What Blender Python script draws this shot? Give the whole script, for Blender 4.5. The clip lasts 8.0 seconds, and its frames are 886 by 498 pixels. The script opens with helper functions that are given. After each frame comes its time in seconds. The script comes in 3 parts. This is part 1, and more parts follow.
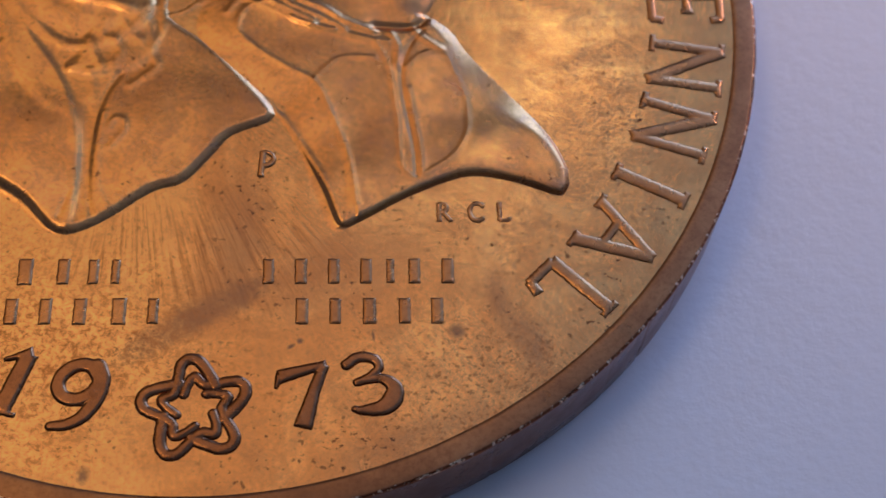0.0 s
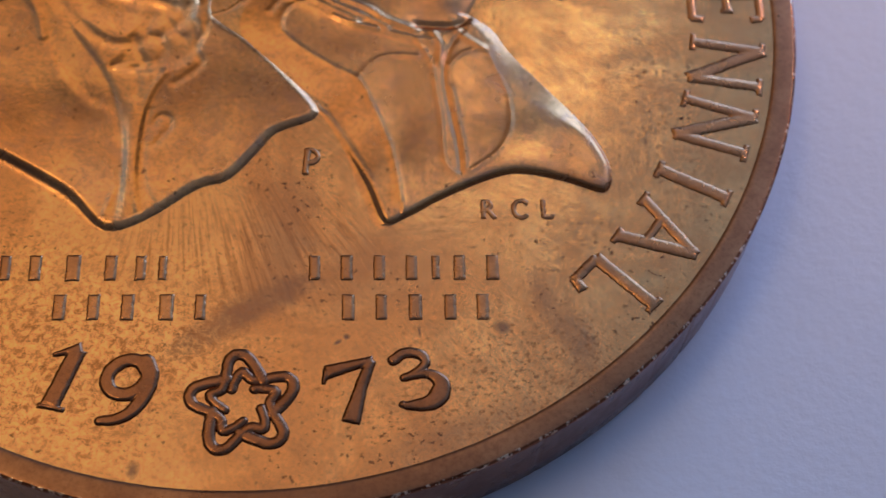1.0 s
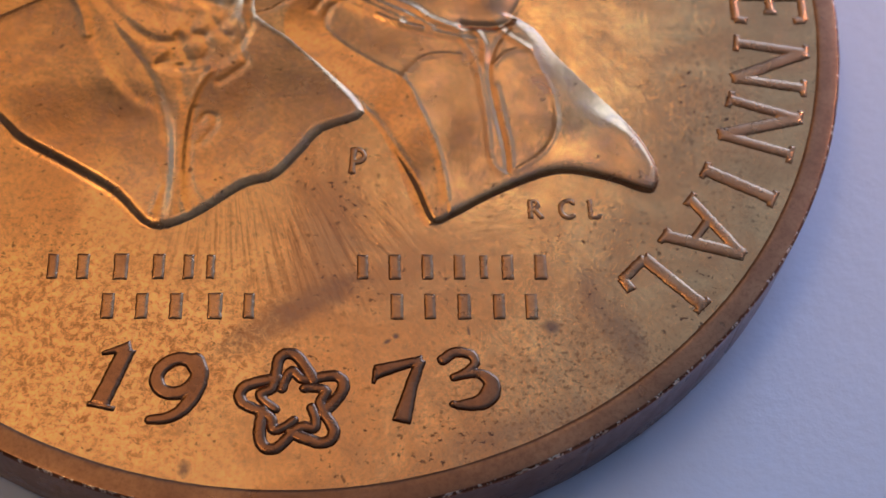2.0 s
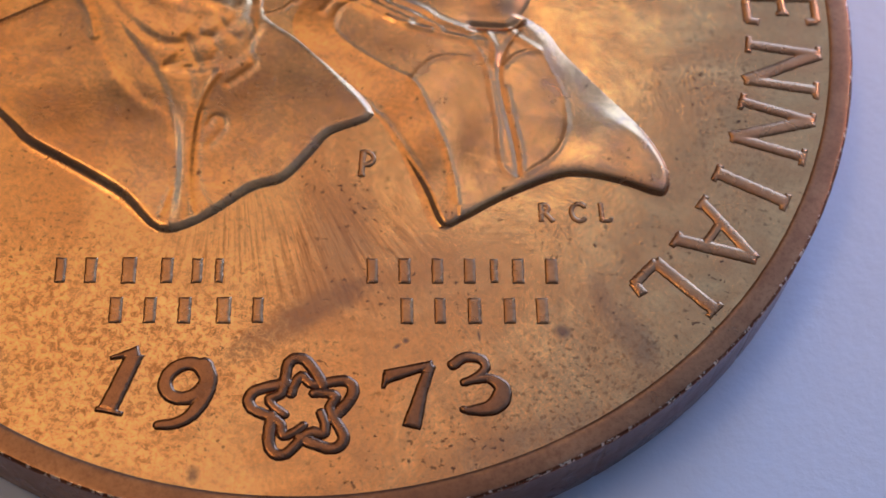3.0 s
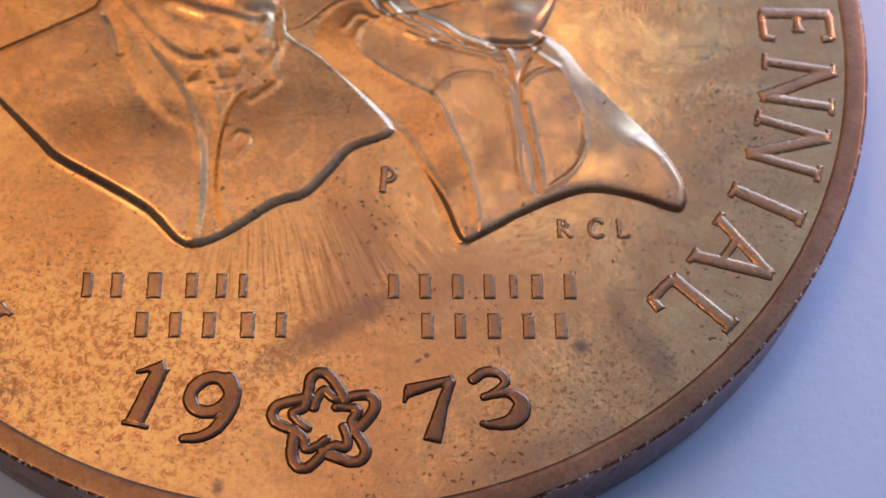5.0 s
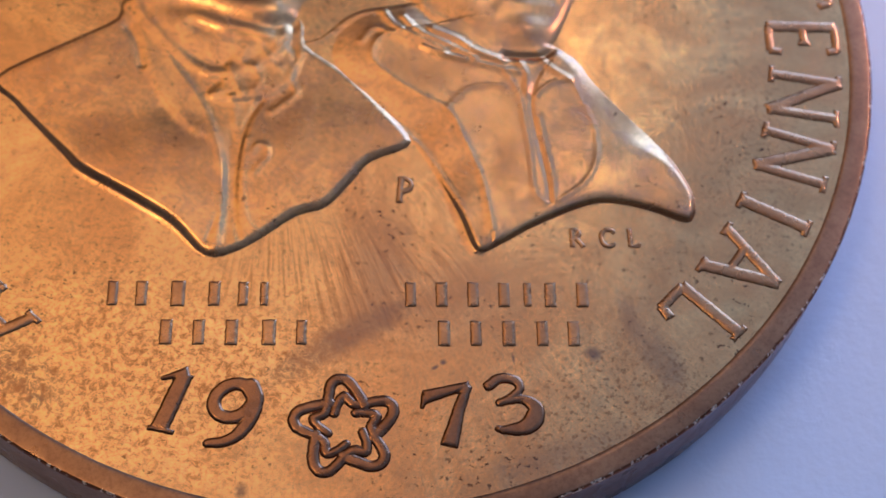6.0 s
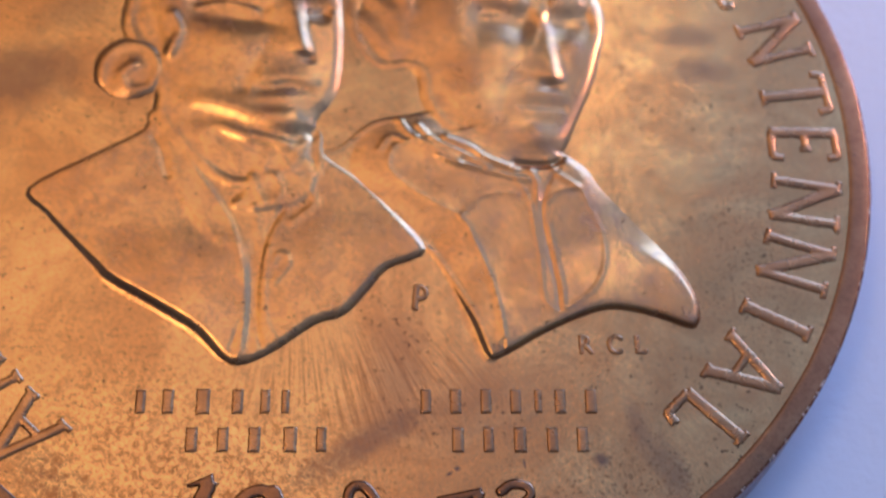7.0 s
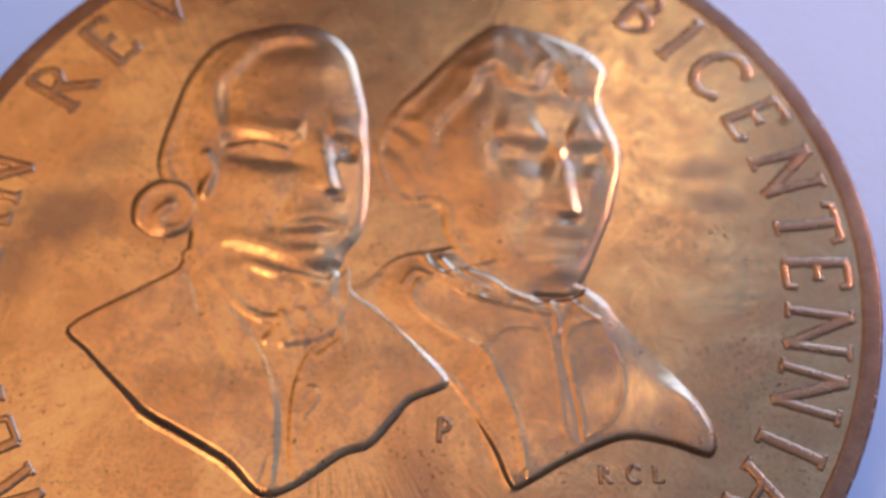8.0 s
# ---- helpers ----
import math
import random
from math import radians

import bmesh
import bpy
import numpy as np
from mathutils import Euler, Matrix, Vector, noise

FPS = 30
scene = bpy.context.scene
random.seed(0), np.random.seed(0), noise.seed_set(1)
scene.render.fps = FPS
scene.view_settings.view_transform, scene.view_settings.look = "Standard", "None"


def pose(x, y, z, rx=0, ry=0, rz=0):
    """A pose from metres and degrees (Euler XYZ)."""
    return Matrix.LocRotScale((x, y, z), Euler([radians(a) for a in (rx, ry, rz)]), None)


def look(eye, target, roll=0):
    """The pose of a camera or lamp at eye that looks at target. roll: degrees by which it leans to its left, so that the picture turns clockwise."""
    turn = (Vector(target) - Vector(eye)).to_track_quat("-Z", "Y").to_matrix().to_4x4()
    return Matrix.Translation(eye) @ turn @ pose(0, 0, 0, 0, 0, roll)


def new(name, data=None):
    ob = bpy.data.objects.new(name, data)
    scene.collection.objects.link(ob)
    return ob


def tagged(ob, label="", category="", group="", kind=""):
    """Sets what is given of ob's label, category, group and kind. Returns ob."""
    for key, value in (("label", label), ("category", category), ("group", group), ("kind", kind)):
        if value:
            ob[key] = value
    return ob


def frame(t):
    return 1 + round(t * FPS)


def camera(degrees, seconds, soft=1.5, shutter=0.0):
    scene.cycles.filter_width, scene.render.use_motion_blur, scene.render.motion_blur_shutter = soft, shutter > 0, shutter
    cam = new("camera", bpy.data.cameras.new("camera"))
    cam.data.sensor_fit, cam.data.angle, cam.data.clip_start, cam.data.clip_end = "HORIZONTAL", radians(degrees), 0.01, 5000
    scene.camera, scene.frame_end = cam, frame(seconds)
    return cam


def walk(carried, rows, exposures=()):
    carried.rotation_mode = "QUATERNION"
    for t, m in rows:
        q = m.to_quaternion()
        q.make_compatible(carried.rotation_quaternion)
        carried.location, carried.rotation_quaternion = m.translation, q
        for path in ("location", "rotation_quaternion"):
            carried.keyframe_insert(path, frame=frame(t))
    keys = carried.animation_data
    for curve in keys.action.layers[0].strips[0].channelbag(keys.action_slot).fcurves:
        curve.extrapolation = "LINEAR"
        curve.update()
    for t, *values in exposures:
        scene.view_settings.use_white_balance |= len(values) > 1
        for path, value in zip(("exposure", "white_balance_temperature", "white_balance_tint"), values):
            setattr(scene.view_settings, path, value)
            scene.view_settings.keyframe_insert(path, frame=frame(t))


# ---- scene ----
MM = 0.001
FIELD = 3.3            # height of the medal's field over the table, mm

cam = camera(32.0, 8.0, soft=1.5, shutter=0.5)
cam.data.dof.use_dof = True                # focused on the near half of the medal for the whole shot
cam.data.dof.focus_distance = 0.0487
cam.data.dof.aperture_fstop = 95
# seconds, eye in mm from the medal's centre on its field, tilt from straight down, turn, roll
ROWS = [
    (0.0, 5.395, -33.064, 44.576, 27.406, -6.066, 5.292),
    (0.5, 5.299, -33.296, 44.592, 27.531, -4.675, 3.974),
    (1.0, 4.034, -33.569, 44.517, 27.817, -5.722, 5.012),
    (1.5, 2.710, -33.513, 44.646, 27.696, -6.873, 6.218),
    (2.0, 2.117, -33.636, 44.305, 28.020, -6.574, 5.964),
    (3.5, 1.945, -32.906, 44.147, 27.629, -5.976, 5.458),
    (4.0, 1.978, -32.859, 44.324, 27.647, -5.521, 5.046),
    (4.5, 1.798, -32.882, 44.666, 27.622, -5.417, 5.045),
    (6.0, 0.883, -32.867, 46.642, 27.058, -5.865, 5.559),
    (6.5, 0.327, -32.014, 47.983, 26.975, -6.554, 6.234),
    (7.0, 0.922, -30.749, 50.122, 27.341, -4.338, 4.037),
    (7.5, 1.346, -30.709, 51.546, 29.630, -2.288, 1.908),
    (8.0, 1.850, -30.052, 52.836, 30.360, -0.399, -0.076),
]


def eye_pose(x, y, z, tilt, turn, roll):
    return pose(x * MM, y * MM, (z + FIELD) * MM, 0, 0, turn) @ pose(0, 0, 0, tilt) @ pose(0, 0, 0, 0, 0, roll)


walk(cam, [(t, eye_pose(*r)) for t, *r in ROWS], [(0.0, -0.56, 6800, 10), (1.0, -0.55, 6700, 10), (2.2, -0.39, 6600, 10), (4.5, -0.14, 6150, 10), (6.5, -0.13, 5900, 10), (8.0, -0.17, 5650, 10)])

# ---- light: a cool window beyond the medal, a warm lamp overhead ----
world = bpy.data.worlds.new("world")
scene.world = world
world.use_nodes = True
world.node_tree.nodes["Background"].inputs[0].default_value = (0.5, 0.6, 0.9, 1)
world.node_tree.nodes["Background"].inputs[1].default_value = 0.05


def area_light(name, eye, target, w, h, watts, colour):
    lamp = bpy.data.lights.new(name, "AREA")
    lamp.shape, lamp.size, lamp.size_y, lamp.energy, lamp.color = "RECTANGLE", w, h, watts, colour
    ob = new(name, lamp)
    ob.matrix_world = look(eye, target)
    return tagged(ob, kind="structure")


WINDOW = (0.40, 2.15, 0.12, 1.52)      # x from, x to, z from, z to, in the wall at y = 1.6
area_light("window_light", (1.275, 1.62, 0.82), (1.275, 0, 0.74), 1.74, 1.39, 60, (0.24, 0.45, 1.0))
area_light("ceiling_light", (-0.78, 0.81, 1.70), (-0.72, 0.75, 0), 1.4, 1.5, 6.1, (1.0, 0.65, 0.27))
area_light("overhead_lamp_light", (-0.62, 0.06, 1.70), (-0.4, 0.05, 0), 0.55, 0.2, 3.0, (1.0, 0.70, 0.34))
area_light("ceiling_spot_light", (0.225, 1.17, 1.72), (0.1, 0.6, 0), 0.13, 0.20, 0.55, (1.0, 0.83, 0.52))


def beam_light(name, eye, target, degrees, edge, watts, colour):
    """An added spot: a cone of light with a soft edge."""
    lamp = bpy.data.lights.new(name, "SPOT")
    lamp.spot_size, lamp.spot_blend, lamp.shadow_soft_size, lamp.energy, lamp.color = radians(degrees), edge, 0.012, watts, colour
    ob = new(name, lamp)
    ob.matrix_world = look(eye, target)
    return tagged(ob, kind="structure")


# no lamp known here: the beam's rim stands in for a shadow's edge on the paper
beam_light("added_beam_light", (0.85, 0.75, 1.0), (0.3428, 0.3757, 0), 33.15, 0.022, 44.0, (1.0, 0.58, 0.42))


# ---- materials ----
def material(name):
    m = bpy.data.materials.new(name)
    m.use_nodes = True
    t = m.node_tree
    return m, t, t.nodes["Principled BSDF"]


def node(t, kind, values=(), **settings):
    n = t.nodes.new(kind)
    for key, value in settings.items():
        if key == "blend_type":
            n.blend_type = value
        elif key == "operation":
            n.operation = value
    for key, value in values:
        n.inputs[key].default_value = value
    return n


def noise_node(t, vector, scale, detail=4.0, rough=0.6, distort=0.0):
    n = node(t, "ShaderNodeTexNoise", [("Scale", scale), ("Detail", detail), ("Roughness", rough), ("Distortion", distort)])
    t.links.new(vector, n.inputs["Vector"])
    return n


def ramp(t, fac, stops):
    n = t.nodes.new("ShaderNodeValToRGB")
    el = n.color_ramp.elements
    while len(el) < len(stops):
        el.new(0.5)
    for e, (at, c) in zip(el, stops):
        e.position, e.color = at, (*c, 1) if len(c) == 3 else c
    t.links.new(fac, n.inputs["Fac"])
    return n


def mix(t, fac, a, b, blend="MIX"):
    n = t.nodes.new("ShaderNodeMix")
    n.data_type, n.blend_type = "RGBA", blend
    for sock, v in ((n.inputs[0], fac), (n.inputs[6], a), (n.inputs[7], b)):
        if isinstance(v, bpy.types.NodeSocket):
            t.links.new(v, sock)
        elif isinstance(v, (int, float)):
            sock.default_value = v
        else:
            sock.default_value = (*v, 1)
    return n.outputs[2]


def smudge(t, p, cx, cy, rx, ry, turn, ragged):
    """A stain with a ragged edge at cx, cy in mm: 1 in its middle, 0 outside."""
    mp = t.nodes.new("ShaderNodeMapping")
    mp.vector_type = "TEXTURE"
    mp.inputs["Location"].default_value = (cx, cy, 0)
    mp.inputs["Rotation"].default_value = (0, 0, radians(turn))
    mp.inputs["Scale"].default_value = (rx, ry, 1e4)
    t.links.new(p, mp.inputs["Vector"])
    ln = node(t, "ShaderNodeVectorMath", [], operation="LENGTH")
    t.links.new(mp.outputs[0], ln.inputs[0])
    half = node(t, "ShaderNodeMath", [(1, 0.5)], operation="MULTIPLY")
    t.links.new(ln.outputs["Value"], half.inputs[0])
    k = node(t, "ShaderNodeMath", [(1, 0.8)], operation="MULTIPLY_ADD")
    t.links.new(ragged, k.inputs[0])
    t.links.new(half.outputs[0], k.inputs[2])
    return ramp(t, k.outputs[0], [(0.58, (1, 1, 1)), (0.9, (0, 0, 0))]).outputs[0]


STAINS = ((-13.2, 2.6, 2.6, 1.7, 20, 0.75), (-15.2, 0.2, 1.6, 1.5, 0, 0.6), (-11.6, 5.6, 1.6, 1.0, 20, 0.45), (12.6, 4.6, 1.3, 0.6, 5, 0.6), (12.9, 3.0, 1.3, 0.6, 0, 0.6),
          (0.2, -12.3, 2.6, 0.55, 28, 0.6), (-1.4, -13.4, 1.6, 0.5, 30, 0.35), (10.6, -13.4, 0.5, 1.3, 20, 0.35), (9.6, -11.9, 0.4, 1.4, 14, 0.35), (8.2, -12.98, 0.26, 0.24, 0, 0.8),
          (1.2, -9.2, 1.1, 2.3, 0, 0.35), (-10.6, -13.6, 2.2, 1.0, -40, 0.45), (7.0, -16.6, 2.8, 0.7, 20, 0.35), (12.2, 10.8, 1.2, 1.6, 0, 0.35),
          (2.99, -13.49, 0.15, 0.07, 30, 1.0), (3.26, -13.30, 0.10, 0.10, 0, 1.0), (5.56, -13.12, 0.05, 0.2, 10, 0.9), (-9.78, -14.65, 0.26, 0.24, 0, 0.8), (-3.13, -17.72, 0.2, 0.3, 0, 0.85),
          (4.0, -11.0, 3.4, 1.6, 25, 0.3), (0.5, -11.4, 2.6, 1.0, 60, 0.3))


def bronze(name, light, dark, patina, rough, spots=True, relief=1.0, brushed=0.55, glints=False, mottled=False):
    """Toned bronze: clean metal, brown toning in clouds, stains, dark specks, hairline scratches."""
    m, t, b = material(name)
    geo = t.nodes.new("ShaderNodeNewGeometry")
    mm = node(t, "ShaderNodeVectorMath", [(1, (1000, 1000, 1000))], operation="MULTIPLY")
    t.links.new(geo.outputs["Position"], mm.inputs[0])
    p = mm.outputs[0]
    clouds = noise_node(t, p, 0.20, 6, 0.66, 0.8)
    fine = noise_node(t, p, 0.9, 6, 0.66, 0.4)
    grain = noise_node(t, p, 7.0, 4, 0.7, 0.0)
    col = mix(t, ramp(t, clouds.outputs[0], [(0.40, (0, 0, 0)), (0.60, (1, 1, 1))]).outputs[0], light, dark)
    col = mix(t, ramp(t, fine.outputs[0], [(0.46, (0, 0, 0)), (0.72, (0.42, 0.42, 0.42))]).outputs[0], col, patina)
    col = mix(t, ramp(t, grain.outputs[0], [(0.34, (0.4, 0.4, 0.4)), (0.54, (0, 0, 0))]).outputs[0], col, patina)
    # brushed lines across the field
    xyz = t.nodes.new("ShaderNodeSeparateXYZ")
    off = node(t, "ShaderNodeVectorMath", [(1, (2.6, 1.5, 0.0))], operation="ADD")
    t.links.new(p, off.inputs[0])
    t.links.new(off.outputs[0], xyz.inputs[0])
    ang = node(t, "ShaderNodeMath", [], operation="ARCTAN2")
    t.links.new(xyz.outputs[1], ang.inputs[0])
    t.links.new(xyz.outputs[0], ang.inputs[1])
    ang2 = node(t, "ShaderNodeMath", [(1, 70.0)], operation="MULTIPLY")
    t.links.new(ang.outputs[0], ang2.inputs[0])
    far = node(t, "ShaderNodeVectorMath", [], operation="LENGTH")
    t.links.new(off.outputs[0], far.inputs[0])
    far2 = node(t, "ShaderNodeMath", [(1, 0.35)], operation="MULTIPLY")
    t.links.new(far.outputs["Value"], far2.inputs[0])
    stretch = t.nodes.new("ShaderNodeCombineXYZ")
    t.links.new(ang2.outputs[0], stretch.inputs[0])
    t.links.new(far2.outputs[0], stretch.inputs[1])
    lines = noise_node(t, stretch.outputs[0], 1.0, 4, 0.65)
    col = mix(t, ramp(t, lines.outputs[0], [(0.5, (0, 0, 0)), (0.64, (brushed, brushed, brushed))]).outputs[0], col, dark)
    if spots:
        # polish marks fan out below the busts
        for centre, hue, lo, hi in (((-1.2, -10.3, 6.5, 2.0), (1.0, 0.60, 0.26), 0.50, 0.62), ((-0.2, -10.2, 5.2, 2.9), (0.40, 0.17, 0.07), 0.36, 0.52)):
            k = node(t, "ShaderNodeMath", [], operation="MULTIPLY")
            dark_side = lo < 0.45
            t.links.new(ramp(t, lines.outputs[0], [(lo, (0.95, 0.95, 0.95) if dark_side else (0, 0, 0)), (hi, (0.2, 0.2, 0.2) if dark_side else (0.4, 0.4, 0.4))]).outputs[0], k.inputs[0])
            t.links.new(smudge(t, p, *centre, 0, fine.outputs[0]), k.inputs[1])
            col = mix(t, k.outputs[0], col, hue)
        specks = noise_node(t, p, 4.6, 3, 0.6, 0.0)
        where = noise_node(t, p, 0.33, 3, 0.5, 0.0)
        k = node(t, "ShaderNodeMath", [], operation="MULTIPLY")
        t.links.new(ramp(t, specks.outputs[0], [(0.615, (0, 0, 0)), (0.65, (1, 1, 1))]).outputs[0], k.inputs[0])
        t.links.new(ramp(t, where.outputs[0], [(0.42, (0, 0, 0)), (0.62, (0.9, 0.9, 0.9))]).outputs[0], k.inputs[1])
        col = mix(t, k.outputs[0], col, (0.13, 0.055, 0.03))
        for cx, cy, rx, ry, turn, amount in STAINS:
            s = smudge(t, p, cx, cy, rx * 1.25, ry * 1.25, turn, fine.outputs[0])
            k = node(t, "ShaderNodeMath", [(1, amount)], operation="MULTIPLY")
            t.links.new(s, k.inputs[0])
            col = mix(t, k.outputs[0], col, (0.22, 0.125, 0.09))
        # brown grains low on the field
        grains = noise_node(t, p, 5.2, 4, 0.65, 0.0)
        for cx, cy, rx, ry, amount in ((8.6, -14.8, 6.0, 3.2, 0.75), (14.2, -5.0, 2.6, 6.0, 0.55), (-9.0, -9.5, 5.0, 4.0, 0.4)):
            k = node(t, "ShaderNodeMath", [], operation="MULTIPLY")
            t.links.new(ramp(t, grains.outputs[0], [(0.54, (0, 0, 0)), (0.62, (amount, amount, amount))]).outputs[0], k.inputs[0])
            t.links.new(smudge(t, p, cx, cy, rx, ry, 0, fine.outputs[0]), k.inputs[1])
            col = mix(t, k.outputs[0], col, (0.34, 0.14, 0.06))
        # bright flecks where the toning has rubbed off
        flecks = noise_node(t, p, 4.4, 8, 0.76, 0.5)
        k = node(t, "ShaderNodeMath", [], operation="MULTIPLY")
        t.links.new(ramp(t, flecks.outputs[0], [(0.49, (0, 0, 0)), (0.60, (0.7, 0.7, 0.7))]).outputs[0], k.inputs[0])
        t.links.new(smudge(t, p, -7.5, -13.6, 9.0, 5.0, 0, clouds.outputs[0]), k.inputs[1])
        col = mix(t, k.outputs[0], col, (1.0, 0.59, 0.22))
        k2 = node(t, "ShaderNodeMath", [], operation="MULTIPLY")
        t.links.new(ramp(t, flecks.outputs[0], [(0.39, (0.8, 0.8, 0.8)), (0.51, (0, 0, 0))]).outputs[0], k2.inputs[0])
        t.links.new(smudge(t, p, -6.5, -14.0, 9.5, 5.0, 0, fine.outputs[0]), k2.inputs[1])
        col = mix(t, k2.outputs[0], col, (0.36, 0.135, 0.045))
    if mottled:      # pinkish toning and small dark marks on the relief
        tone, marks = noise_node(t, p, 1.5, 7, 0.68, 0.6), noise_node(t, p, 3.6, 3, 0.6, 0.0)
        col = mix(t, ramp(t, tone.outputs[0], [(0.47, (0, 0, 0)), (0.64, (0.55, 0.55, 0.55))]).outputs[0], col, (0.52, 0.25, 0.14))
        col = mix(t, ramp(t, marks.outputs[0], [(0.665, (0, 0, 0)), (0.70, (0.8, 0.8, 0.8))]).outputs[0], col, (0.16, 0.07, 0.04))
    if glints:      # bright specks in the colour stand in for glints on the upper corner
        glint_noise = noise_node(t, p, 4.6, 3, 0.7, 0.0)
        level = t.nodes.new("ShaderNodeSeparateXYZ")
        t.links.new(p, level.inputs[0])
        band = node(t, "ShaderNodeMapRange", [("From Min", FIELD - 0.09), ("From Max", FIELD + 0.0), ("To Min", 0.0), ("To Max", 1.0)])
        t.links.new(level.outputs[2], band.inputs["Value"])
        k = node(t, "ShaderNodeMath", [], operation="MULTIPLY")
        t.links.new(ramp(t, glint_noise.outputs[0], [(0.55, (0, 0, 0)), (0.59, (1, 1, 1))]).outputs[0], k.inputs[0])
        t.links.new(band.outputs[0], k.inputs[1])
        col = mix(t, k.outputs[0], col, (1.0, 0.74, 0.52))
    t.links.new(col, b.inputs["Base Color"])
    b.inputs["Metallic"].default_value = 1.0
    r = node(t, "ShaderNodeMapRange", [("From Min", 0.3), ("From Max", 0.7), ("To Min", rough - 0.03), ("To Max", rough + 0.09)])
    t.links.new(fine.outputs[0], r.inputs["Value"])
    t.links.new(r.outputs[0], b.inputs["Roughness"])
    slow = noise_node(t, p, 0.26, 3, 0.5)
    add = node(t, "ShaderNodeMath", [(1, brushed)], operation="MULTIPLY_ADD")
    t.links.new(lines.outputs[0], add.inputs[0])
    t.links.new(fine.outputs[0], add.inputs[2])
    bump = node(t, "ShaderNodeBump", [("Strength", 0.06 * relief), ("Distance", 0.0002)])
    t.links.new(add.outputs[0], bump.inputs["Height"])
    bump2 = node(t, "ShaderNodeBump", [("Strength", 0.07 * relief), ("Distance", 0.0004)])
    t.links.new(slow.outputs[0], bump2.inputs["Height"])
    t.links.new(bump.outputs[0], bump2.inputs["Normal"])
    pores = noise_node(t, p, 8.0, 2, 0.55, 0.0)      # fine grain that scatters the gloss
    bump3 = node(t, "ShaderNodeBump", [("Strength", 1.0), ("Distance", 0.0000035 * relief)])
    t.links.new(pores.outputs[0], bump3.inputs["Height"])
    t.links.new(bump2.outputs[0], bump3.inputs["Normal"])
    t.links.new(bump3.outputs[0], b.inputs["Normal"])
    return m


M_FIELD = bronze("toned_bronze", (0.90, 0.485, 0.19), (0.66, 0.312, 0.12), (0.45, 0.20, 0.09), 0.16)
M_BUST = bronze("bronze_relief", (0.90, 0.45, 0.17), (0.69, 0.315, 0.12), (0.42, 0.185, 0.08), 0.21, spots=False, relief=0.8, brushed=0.08, mottled=True)
M_LETTER = bronze("brown_bronze", (0.38, 0.17, 0.08), (0.27, 0.115, 0.055), (0.17, 0.07, 0.035), 0.22, spots=False, relief=0.6, brushed=0.1)
M_LEGEND = bronze("legend_bronze", (0.60, 0.29, 0.125), (0.46, 0.21, 0.092), (0.30, 0.13, 0.06), 0.25, spots=False, relief=0.6, brushed=0.1)
M_RIM = bronze("rim_bronze", (0.37, 0.18, 0.088), (0.26, 0.12, 0.06), (0.15, 0.062, 0.034), 0.29, spots=False, relief=0.5, brushed=0.1)
# reddish bronze darkened for the shade down by the table; glints painted in
M_EDGE_SHADE = bronze("shaded_edge_bronze", (0.30, 0.115, 0.055), (0.20, 0.072, 0.036), (0.11, 0.04, 0.022), 0.27, spots=False, relief=1.0, brushed=0.1, glints=True)


def paper():
    m, t, b = material("white_paper")
    geo = t.nodes.new("ShaderNodeNewGeometry")
    mm = node(t, "ShaderNodeVectorMath", [(1, (1000, 1000, 1000))], operation="MULTIPLY")
    t.links.new(geo.outputs["Position"], mm.inputs[0])
    p = mm.outputs[0]
    a, f = noise_node(t, p, 0.12, 4, 0.55), noise_node(t, p, 1.3, 5, 0.6)
    col = mix(t, a.outputs[0], (0.83, 0.85, 0.90), (0.78, 0.80, 0.86))
    t.links.new(col, b.inputs["Base Color"])
    b.inputs["Roughness"].default_value = 0.6
    bump = node(t, "ShaderNodeBump", [("Strength", 0.2), ("Distance", 0.0002)])
    t.links.new(f.outputs[0], bump.inputs["Height"])
    bump2 = node(t, "ShaderNodeBump", [("Strength", 0.12), ("Distance", 0.0006)])
    t.links.new(a.outputs[0], bump2.inputs["Height"])
    t.links.new(bump.outputs[0], bump2.inputs["Normal"])
    t.links.new(bump2.outputs[0], b.inputs["Normal"])
    return m


def plaster(name, colour):
    m, t, b = material(name)
    geo = t.nodes.new("ShaderNodeNewGeometry")
    n = noise_node(t, geo.outputs["Position"], 3.0, 5, 0.6)
    t.links.new(mix(t, n.outputs[0], colour, tuple(c * 0.9 for c in colour)), b.inputs["Base Color"])
    b.inputs["Roughness"].default_value = 0.8
    return m


# ---- mesh helpers ----
def mesh_object(name, verts, faces, mat, parent=None, label="", smooth=True):
    me = bpy.data.meshes.new(name)
    me.from_pydata(verts, [], faces)
    me.materials.append(mat)
    if smooth:
        me.polygons.foreach_set("use_smooth", [True] * len(me.polygons))
    me.update()
    ob = new(name, me)
    ob.parent = parent
    return tagged(ob, label)


def part(name, bm, mat, parent, label=""):
    me = bpy.data.meshes.new(name)
    bm.to_mesh(me)
    bm.free()
    me.materials.append(mat)
    ob = new(name, me)
    ob.parent = parent
    return tagged(ob, label)


def slab(name, x0, x1, y0, y1, z0, z1, mat, bevel=0.0):
    bm = bmesh.new()
    bmesh.ops.create_cube(bm, size=1.0)
    for v in bm.verts:
        v.co = ((x0 + x1) / 2 + v.co.x * (x1 - x0), (y0 + y1) / 2 + v.co.y * (y1 - y0), (z0 + z1) / 2 + v.co.z * (z1 - z0))
    if bevel:
        bmesh.ops.bevel(bm, geom=bm.edges[:], offset=bevel, segments=2, affect="EDGES")
    return part(name, bm, mat, None)


